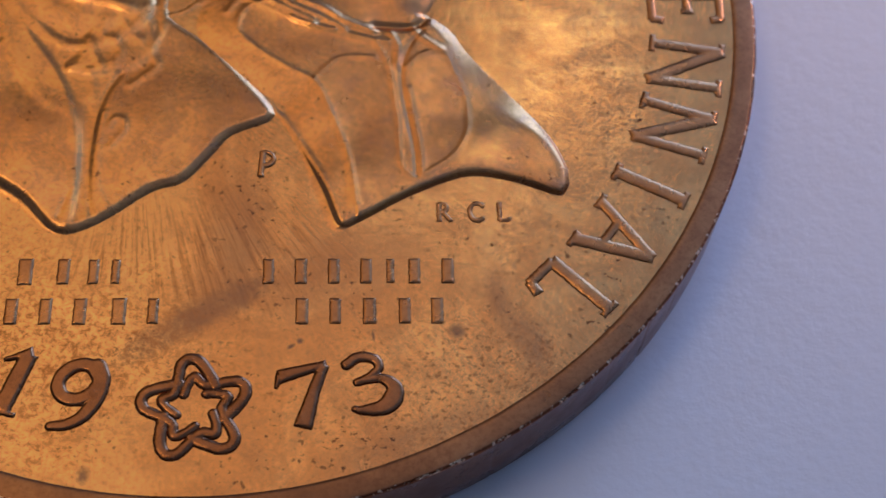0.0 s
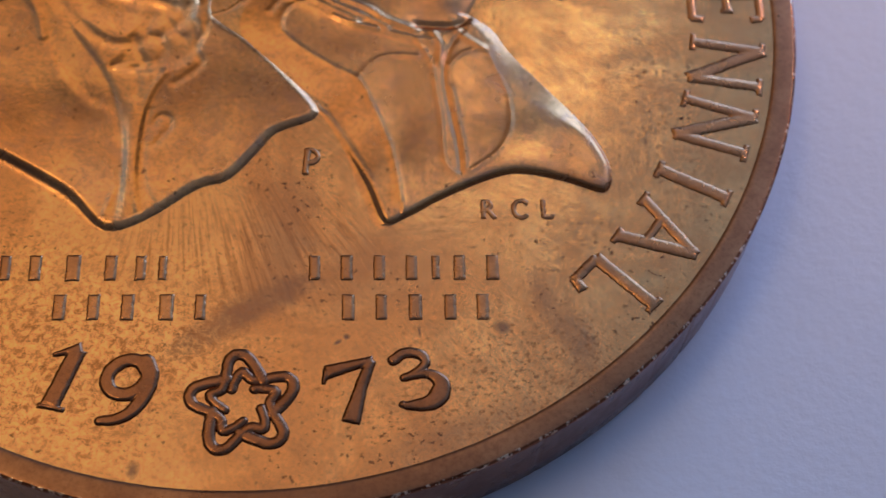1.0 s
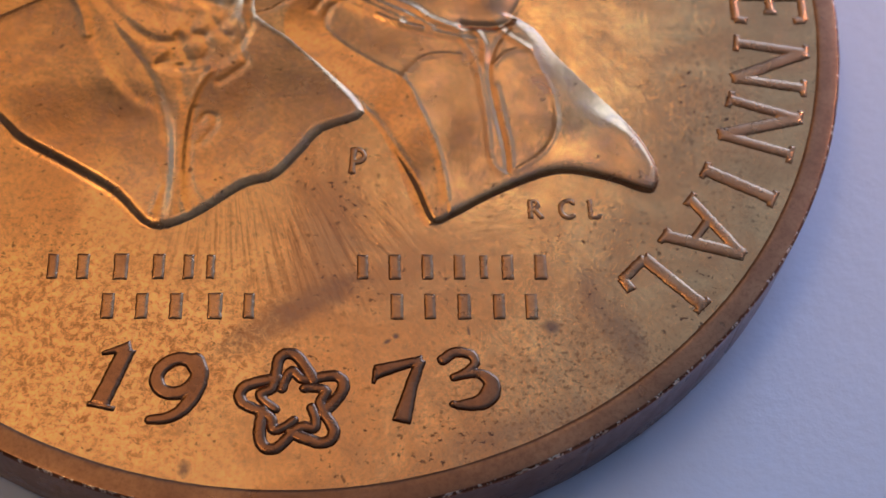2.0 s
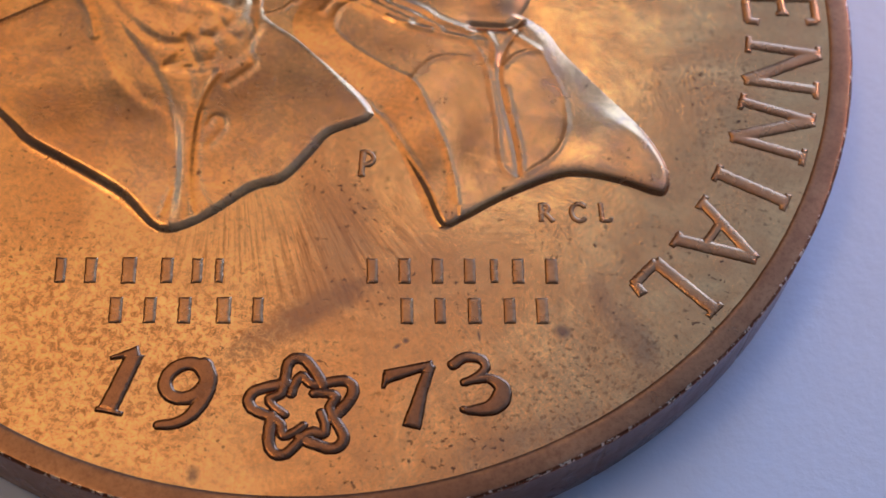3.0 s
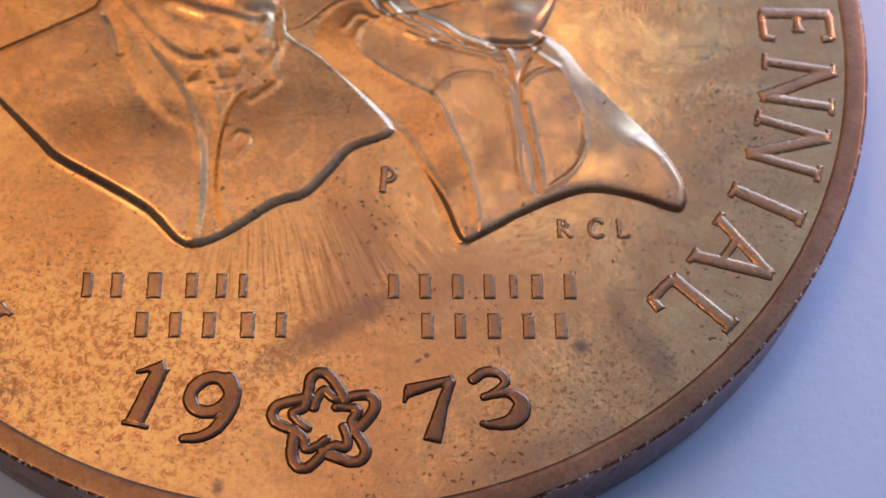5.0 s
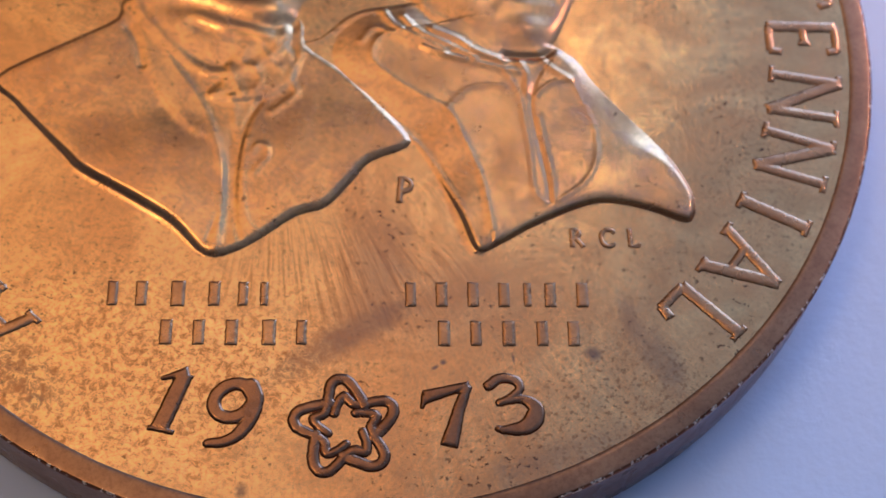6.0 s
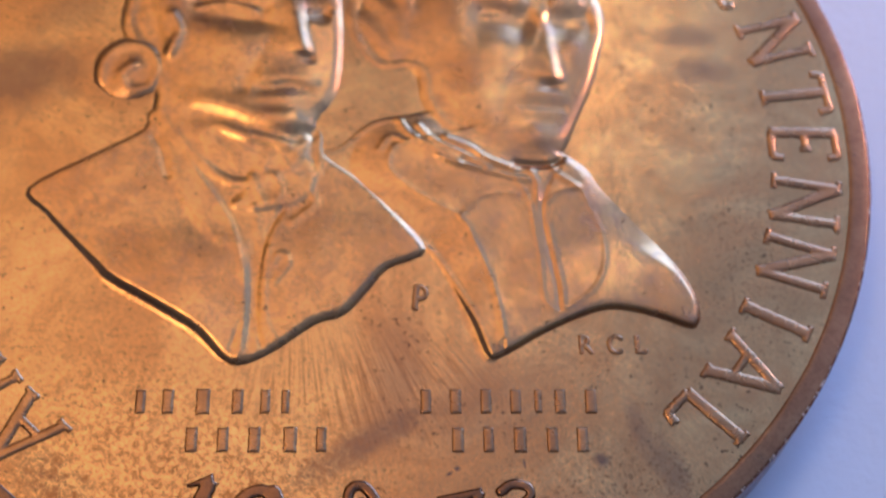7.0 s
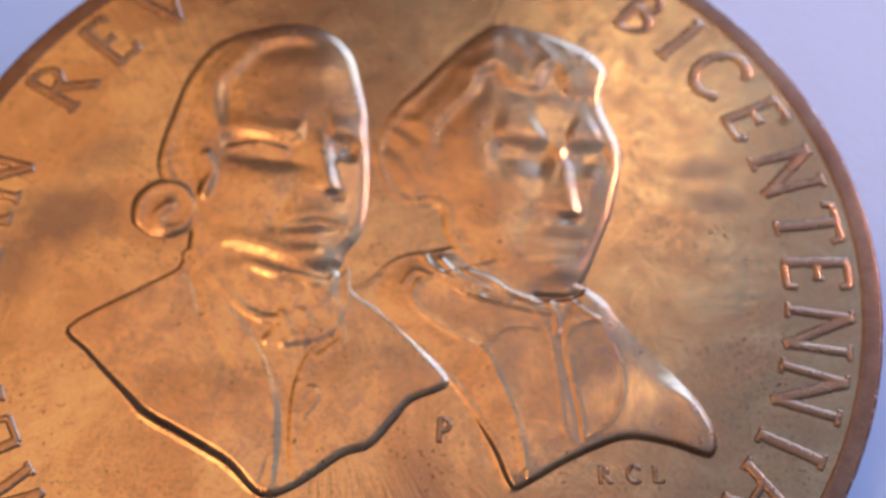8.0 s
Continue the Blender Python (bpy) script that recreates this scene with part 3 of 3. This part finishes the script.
def nose(X, Y, left, right, foot, height):
    """A wedge: its back runs along the right line; left and right are (x at the brow, x at the foot, y at the brow)."""
    t = np.clip((left[2] - Y) / (left[2] - foot), 0, 1.1)
    xl, xr = left[0] + (left[1] - left[0]) * t, right[0] + (right[1] - right[0]) * t
    up, down = np.clip((X - xl) / (xr - xl), 0, 1), np.clip((xr + 0.5 - X) / 0.5, 0, 1)
    body = up ** 1.3 * (0.5 - 0.5 * np.cos(math.pi * down)) * (0.25 + 0.75 * t ** 1.2) * np.clip((left[2] + 0.5 - Y) / 0.8, 0, 1)
    return height * body * 0.5 * (1 + np.tanh((Y - foot - 0.25 * np.abs(X - xr)) / 0.14))


def roof(X, crest, left, right, soft):
    """A rounded crest that falls off at one slope to the left and another to the right."""
    u = X - crest
    r = np.sqrt(u * u + soft * soft) - soft
    return -np.where(u < 0, left, right) * r


def soften(h, cells, times=3):
    """Rounds off modelled detail, as wear does."""
    for _ in range(times):
        for axis in (0, 1):
            pad = np.concatenate([np.repeat(np.take(h, [0], axis), cells + 1, axis), h, np.repeat(np.take(h, [-1], axis), cells, axis)], axis)
            run = np.cumsum(pad, axis)
            n = h.shape[axis]
            h = (np.take(run, range(2 * cells + 1, 2 * cells + 1 + n), axis) - np.take(run, range(n), axis)) / (2 * cells + 1)
    return h


def bust_a(X, Y):
    db, dh = inside_distance(X, Y, spline(A_BODY, True, 4)), inside_distance(X, Y, spline(A_HEAD, True, 4))
    low = 1 / (1 + np.exp((Y + 4.0 - 0.12 * X) / 0.7))
    left = 1 / (1 + np.exp((X + 9.0) / 0.8))
    body = skirt(db, 0.030 + 0.13 * low + 0.09 * left, 0.22 + 0.12 * low, 0.075 * low / (1 + np.exp((X + 5.2) / 0.4)))
    m = np.clip(db / 0.4, 0, 1)
    body += m * (0.03 * bump_at(X, Y, -8.6, -3.2, 3.6, 2.8, -30) + 0.02 * bump_at(X, Y, -1.2, -4.6, 2.4, 2.2))
    # coat edges and lapels
    front = [(-7.2, 0.9), (-6.95, -0.2), (-6.35, -1.5), (-5.37, -2.95), (-4.82, -4.0), (-4.47, -5.15), (-4.27, -6.1), (-4.2, -7.4), (-4.29, -8.7), (-4.4, -9.3)]
    body += m * (0.014 * ridge(X, Y, front, 0.14) + fold(X, Y, front, -0.012, 0.14))
    lapel = [(-7.95, -0.2), (-7.62, -0.7), (-7.3, -1.8), (-6.77, -2.85), (-6.2, -3.65), (-5.57, -4.45), (-4.86, -4.9), (-4.36, -5.6)]
    body += m * (fold(X, Y, lapel, 0.012, 0.13, 0.6) - 0.03 * ridge(X, Y, lapel[:3], 0.16))
    other = [(-3.05, -3.3), (-3.43, -4.1), (-3.68, -5.05), (-3.78, -6.05), (-3.8, -7.15), (-3.7, -8.25), (-3.5, -9.0)]
    body += m * (fold(X, Y, other, 0.016, 0.12, 0.7) - 0.024 * ridge(X, Y, other, 0.12))
    body += m * 0.013 * ridge(X, Y, [(-3.5, -4.9), (-3.52, -6.05), (-3.52, -7.15), (-3.4, -7.95), (-3.1, -8.5)], 0.12)
    body -= m * 0.015 * ridge(X, Y, [(-4.37, -7.9), (-4.5, -8.4), (-4.65, -8.9)], 0.10)
    body += m * 0.018 * ridge(X, Y, [(-3.27, -5.5), (-3.09, -5.16), (-2.8, -5.2), (-2.74, -5.61), (-2.96, -5.95), (-3.2, -6.3)], 0.12)
    body += m * 0.02 * ridge(X, Y, [(-1.6, -0.15), (-1.72, -1.38), (-2.0, -2.34), (-1.85, -3.0), (-2.65, -3.77)], 0.15)
    body -= m * 0.03 * bump_at(X, Y, -4.0, -6.8, 0.2, 2.4)
    # neckcloth
    knot = [(-4.76, -3.05), (-4.4, -2.6), (-4.13, -1.65), (-3.86, -1.04), (-3.36, -0.72), (-2.75, -0.78), (-2.13, -1.26), (-2.1, -2.2), (-2.48, -2.8), (-3.17, -3.05), (-4.0, -3.15)]
    body += m * (0.045 * np.clip(inside_distance(X, Y, spline(knot, True, 4)) / 0.5 + 0.5, 0, 1) + 0.014 * ridge(X, Y, knot, 0.17))
    for pts in ([(-3.56, -0.9), (-3.75, -1.4), (-3.7, -1.77), (-3.3, -1.9)], [(-3.15, -0.9), (-2.83, -1.5), (-2.5, -1.87)], [(-4.22, -1.89), (-3.99, -2.49), (-3.75, -2.95)],
                [(-3.3, -1.9), (-3.1, -2.4), (-3.3, -2.9)], [(-4.75, -3.1), (-4.3, -3.2), (-3.7, -3.2)], [(-4.1, -3.2), (-3.95, -3.7), (-3.95, -4.3)]):
        body += m * 0.017 * ridge(X, Y, pts, 0.17)
    # head: its front looks to the right
    shell = skirt(dh, 0.13, 0.5)
    head = shell + 0.13 * (1 - np.exp(-np.maximum(dh, 0) / 0.9))
    mh = np.clip(dh / 0.7, 0, 1)
    head += mh * (0.03 + roof(X, -3.3, 0.03, 0.055, 1.3) - 0.0012 * (Y - 6) ** 2)
    hairline = [(-6.9, 5.0), (-6.95, 6.4), (-7.15, 7.83), (-7.17, 8.99), (-6.55, 9.73), (-5.77, 10.77), (-4.95, 11.13), (-3.99, 11.24), (-3.1, 10.95)]
    head += fold(X, Y, hairline, 0.055, 0.26, 0.8) * mh
    head += mh * (0.016 * ridge(X, Y, [(-8.6, 5.2), (-8.3, 7.4), (-7.9, 9.4), (-7.0, 10.8), (-5.6, 11.6)], 0.30) + 0.010 * ridge(X, Y, [(-7.8, 4.8), (-7.7, 6.8), (-7.5, 8.8)], 0.25))
    head += fold(X, Y, [(-8.4, 6.4), (-8.2, 5.4), (-7.9, 4.4), (-7.7, 3.2)], 0.04, 0.18, 0.6) * mh
    head += mh * (0.02 * bump_at(X, Y, -2.9, 9.8, 0.6, 0.6) + 0.022 * bump_at(X, Y, -4.6, 7.7, 1.4, 0.7))
    # brows, lids and sockets
    head += mh * fold(X, Y, [(-7.3, 6.35), (-6.1, 6.45), (-4.95, 6.2), (-4.2, 6.08), (-3.6, 6.0)], 0.08, 0.24, 0.9)
    head += mh * fold(X, Y, [(-2.55, 6.2), (-1.95, 6.2), (-1.1, 5.85)], 0.08, 0.24, 0.8)
    head += mh * (0.04 * ridge(X, Y, [(-6.6, 5.75), (-5.5, 5.95), (-4.4, 5.6)], 0.12) + 0.035 * ridge(X, Y, [(-2.2, 5.6), (-1.7, 5.7), (-1.2, 5.4)], 0.12))
    head -= mh * 0.06 * bump_at(X, Y, -4.9, 5.1, 1.5, 0.35, -8)
    head -= mh * 0.07 * bump_at(X, Y, -1.8, 5.55, 0.5, 0.32)
    head += mh * nose(X, Y, (-3.45, -3.95, 6.2), (-3.0, -2.4), 3.5, 0.155)
    head -= mh * 0.06 * bump_at(X, Y, -2.3, 3.4, 0.3, 0.16, -20)
    # mouth, cheek and chin
    head += mh * fold(X, Y, [(-4.35, 2.2), (-3.63, 2.14), (-2.96, 2.27), (-1.75, 1.95)], 0.045, 0.15, 0.6)
    head += mh * (0.05 * bump_at(X, Y, -3.1, 1.55, 1.0, 0.3) + 0.05 * bump_at(X, Y, -3.0, 0.8, 0.9, 0.45) + 0.055 * bump_at(X, Y, -5.2, 3.9, 1.2, 1.0))
    head -= mh * 0.025 * ridge(X, Y, [(-4.0, 3.6), (-4.5, 2.8), (-4.7, 2.0)], 0.3)
    # under the jaw
    head += mh * fold(X, Y, [(-7.0, 1.2), (-6.04, 1.05), (-5.14, 0.8), (-4.24, 0.43), (-2.6, 0.06), (-1.9, 0.3)], 0.075, 0.2, 0.7)
    head += mh * fold(X, Y, [(-5.9, 0.25), (-4.65, -0.28), (-3.53, -0.54), (-2.5, -1.0)], 0.06, 0.16, 0.5)
    head -= mh * 0.10 * bump_at(X, Y, -4.5, -1.6, 2.4, 0.9)
    head = shell + soften(head - shell, 1)
    # ear and the curl of hair beside it
    head += 0.06 * ridge(X, Y, [(-7.6, 5.4), (-7.3, 4.6), (-7.6, 3.6)], 0.22) * mh
    curl = 0.12 * dome(X, Y, -9.1, 2.95, 1.4, 1.45, 0.5)
    curl += 0.05 * ridge(X, Y, [(-10.2, 2.4), (-10.1, 3.3), (-9.4, 4.0), (-8.5, 3.9), (-8.0, 3.1), (-8.2, 2.1), (-9.0, 1.9), (-9.4, 2.5), (-9.0, 3.0)], 0.24) * (dome(X, Y, -9.1, 2.95, 1.55, 1.6) > 0)
    curl = np.where(curl > 0.02, curl, -0.3)
    chin = 0.10 * bump_at(X, Y, -2.0, 0.25, 0.5, 0.35, 35)
    return np.maximum(soft_max(body, head - 0.02, 0.05) - chin * m, curl) + wear(X, Y, 3) * m.clip(0.3, 1)


def bust_b(X, Y):
    db, dh = inside_distance(X, Y, spline(B_BODY, True, 4)), inside_distance(X, Y, spline(B_HEAD, True, 4))
    low = 1 / (1 + np.exp((Y + 6.2 + 0.25 * (6 - X)) / 0.5))
    right = 1 / (1 + np.exp(-(X - 8.6) / 0.5)) * (1 - low)
    body = skirt(db, 0.10 + 0.07 * low - 0.078 * right, 0.24 - 0.02 * low + 1.0 * right, 0.06 * low / (1 + np.exp((X - 4.4) / 0.2)))
    m = 1 - (1 - np.clip(db / (0.4 + 1.5 * right), 0, 1)) ** 2
    edge = [(1.9, -0.25), (1.45, -0.38), (1.08, -0.62), (0.87, -1.2), (1.02, -1.7), (1.72, -2.38), (2.72, -3.08), (3.61, -3.65), (4.09, -4.7), (4.64, -6.2), (4.9, -7.5), (5.0, -8.4)]
    d, _, s = line_distance(X, Y, spline(edge, steps=6))
    body -= m * 0.10 * np.clip(-d * s, 0, 1.6) * (X < 6)
    body += m * (0.016 * ridge(X, Y, edge, 0.11) + 0.04 * (1 - 0.7 * right))
    cords = ([(3.51, -3.65), (3.82, -3.18), (4.33, -2.72), (4.94, -2.58), (5.65, -2.64)],
             [(5.67, -1.98), (6.12, -2.92), (6.28, -4.1), (6.43, -5.25), (6.45, -6.15), (6.55, -7.05), (6.83, -7.4)],
             [(6.82, -3.9), (6.98, -5.05), (7.18, -6.4), (7.2, -7.3)],
             [(6.75, -3.03), (7.17, -2.55), (7.79, -2.32), (8.09, -2.43), (8.36, -3.13), (8.71, -4.08), (8.81, -5.0), (8.7, -5.8), (8.26, -6.6), (7.34, -7.3)])
    groove = [(7.33, -1.46), (6.89, -2.08), (6.6, -2.92), (6.58, -3.87), (6.76, -5.03), (6.97, -6.4), (7.02, -7.35)]
    body -= m * 0.022 * ridge(X, Y, groove, 0.08)
    for pts in cords:
        body += m * 0.014 * ridge(X, Y, pts, 0.095)
    body -= m * (0.02 * bump_at(X, Y, 5.1, -4.6, 0.9, 2.2) + 0.02 * bump_at(X, Y, 7.7, -4.6, 0.75, 1.9))
    body += m * (0.008 * bump_at(X, Y, 9.6, -6.3, 2.2, 1.0, -25) - 0.002 * np.clip(X - 9.0, 0, 3))
    # collar and neckcloth folds
    for pts, a, w in (([(0.5, -0.7), (1.0, -0.1), (2.0, -0.6), (3.6, -1.35), (5.2, -1.8), (6.1, -2.0)], 0.03, 0.13), ([(1.31, 1.73), (1.2, 0.95), (1.64, 0.05), (2.41, -0.5), (3.49, -1.1)], 0.05, 0.16),
                      ([(3.07, -0.22), (3.95, -0.62), (4.59, -1.11), (5.6, -1.55)], 0.05, 0.13), ([(2.0, 0.4), (2.6, -0.3), (3.6, -0.85), (4.6, -1.45)], 0.04, 0.12), ([(8.0, -2.3), (7.2, -1.7), (6.9, -1.2)], 0.03, 0.13),
                      ([(6.2, -1.6), (6.45, -2.2), (6.4, -2.9)], 0.03, 0.13), ([(2.73, -0.97), (3.3, -1.25), (4.25, -1.48)], 0.03, 0.09)):
        body += m * a * ridge(X, Y, pts, w)
    body += m * 0.05 * bump_at(X, Y, 3.4, -0.4, 2.6, 0.8, -28)
    shell = skirt(dh, 0.13 - 0.075 / (1 + np.exp((X - 1.6 + 0.5 * (Y - 6).clip(0, 9)) / 0.4)), 0.5)
    head = shell + 0.13 * (1 - np.exp(-np.maximum(dh, 0) / 0.9))
    mh = np.clip(dh / 0.6, 0, 1)
    crest = np.interp(Y, [-1.0, 0.6, 1.7, 3.8, 5.2, 8.3, 12.0], [5.2, 4.75, 4.56, 4.05, 3.65, 3.7, 4.3])
    head += mh * (0.04 + 0.15 * np.tanh(roof(X, crest, 0.105, 0.022, 0.6) / 0.15) - 0.0012 * (Y - 5.5) ** 2)
    hairline = [(1.75, 4.6), (1.78, 6.04), (2.02, 6.89), (2.73, 7.74), (3.45, 8.61), (3.71, 9.4), (4.5, 9.63), (4.88, 8.95), (6.06, 8.65), (6.46, 9.6), (7.0, 9.7), (7.24, 8.65), (8.18, 8.45), (8.75, 8.9)]
    head += fold(X, Y, hairline, 0.05, 0.24, 0.7) * mh
    for pts in ([(0.2, 7.4), (1.8, 9.2), (3.4, 10.7), (4.4, 11.3)], [(1.0, 7.0), (2.2, 8.4), (3.0, 9.8)], [(4.2, 11.2), (4.3, 10.4), (3.6, 9.7)],
                [(5.2, 11.2), (5.7, 10.3), (5.4, 9.3)], [(6.2, 11.0), (6.7, 10.3), (6.2, 9.5)], [(7.3, 10.7), (8.0, 10.0), (7.6, 9.2)], [(8.3, 10.2), (8.7, 9.2), (8.5, 8.6)],
                [(0.0, 6.6), (1.0, 5.6), (1.3, 4.4)], [(-0.4, 5.4), (0.4, 4.6), (0.9, 3.6)], [(0.2, 7.2), (1.3, 6.8), (1.7, 5.8)]):
        head += mh * 0.022 * ridge(X, Y, pts, 0.32)
    # brows, lids and sockets
    head += mh * fold(X, Y, [(4.1, 6.15), (5.25, 5.9), (5.95, 5.75), (6.5, 5.95)], 0.075, 0.3, 1.3)
    head += mh * fold(X, Y, [(7.1, 5.85), (7.9, 5.65), (8.8, 5.9)], 0.075, 0.32, 1.3)
    head += mh * (0.010 * ridge(X, Y, [(4.6, 5.35), (5.3, 5.3), (6.0, 5.1)], 0.12) + 0.008 * ridge(X, Y, [(7.5, 5.1), (8.0, 5.15), (8.6, 5.0)], 0.12))
    head -= mh * (0.035 * bump_at(X, Y, 6.05, 4.9, 0.5, 0.6) + 0.04 * bump_at(X, Y, 7.95, 4.9, 0.55, 0.6))
    head += mh * nose(X, Y, (6.2, 5.75, 5.7), (6.85, 7.25), 2.35, 0.13)
    head -= mh * 0.06 * bump_at(X, Y, 7.15, 2.15, 0.35, 0.16, 10)
    # mouth, cheeks and chin
    head += mh * (0.016 * ridge(X, Y, [(6.2, 1.75), (6.9, 1.8), (7.6, 1.65)], 0.16) - 0.02 * ridge(X, Y, [(5.8, 1.3), (6.6, 1.28), (7.6, 1.2)], 0.13) + 0.016 * ridge(X, Y, [(6.2, 0.9), (6.9, 0.85), (7.5, 0.8)], 0.16))
    head += mh * (0.075 * bump_at(X, Y, 6.7, -0.15, 0.95, 0.5) + 0.045 * bump_at(X, Y, 5.2, 3.9, 0.8, 0.9) + 0.04 * bump_at(X, Y, 8.2, 4.0, 0.5, 0.9))
    head -= mh * 0.02 * ridge(X, Y, [(5.75, 2.4), (5.4, 1.7), (5.3, 1.0)], 0.3)
    head = shell + soften(head - shell, 1)
    chin = 0.10 * ridge(X, Y, [(5.7, -1.3), (6.5, -1.36), (7.1, -1.28), (7.5, -0.95)], 0.13) * m
    return soft_max(body, head - 0.02, 0.05) - chin + wear(X, Y, 8) * m.clip(0.3, 1)


GRID = 0.045
relief_mesh("portrait_bust", np.arange(-12.7, 2.6, GRID), np.arange(-9.8, 12.7, GRID), bust_a, M_BUST, medal, "plain raised bust in a coat and neckcloth")
relief_mesh("portrait_bust", np.arange(-1.6, 12.6, GRID), np.arange(-9.5, 12.6, GRID), bust_b, M_BUST, medal, "plain raised bust in a collared coat")
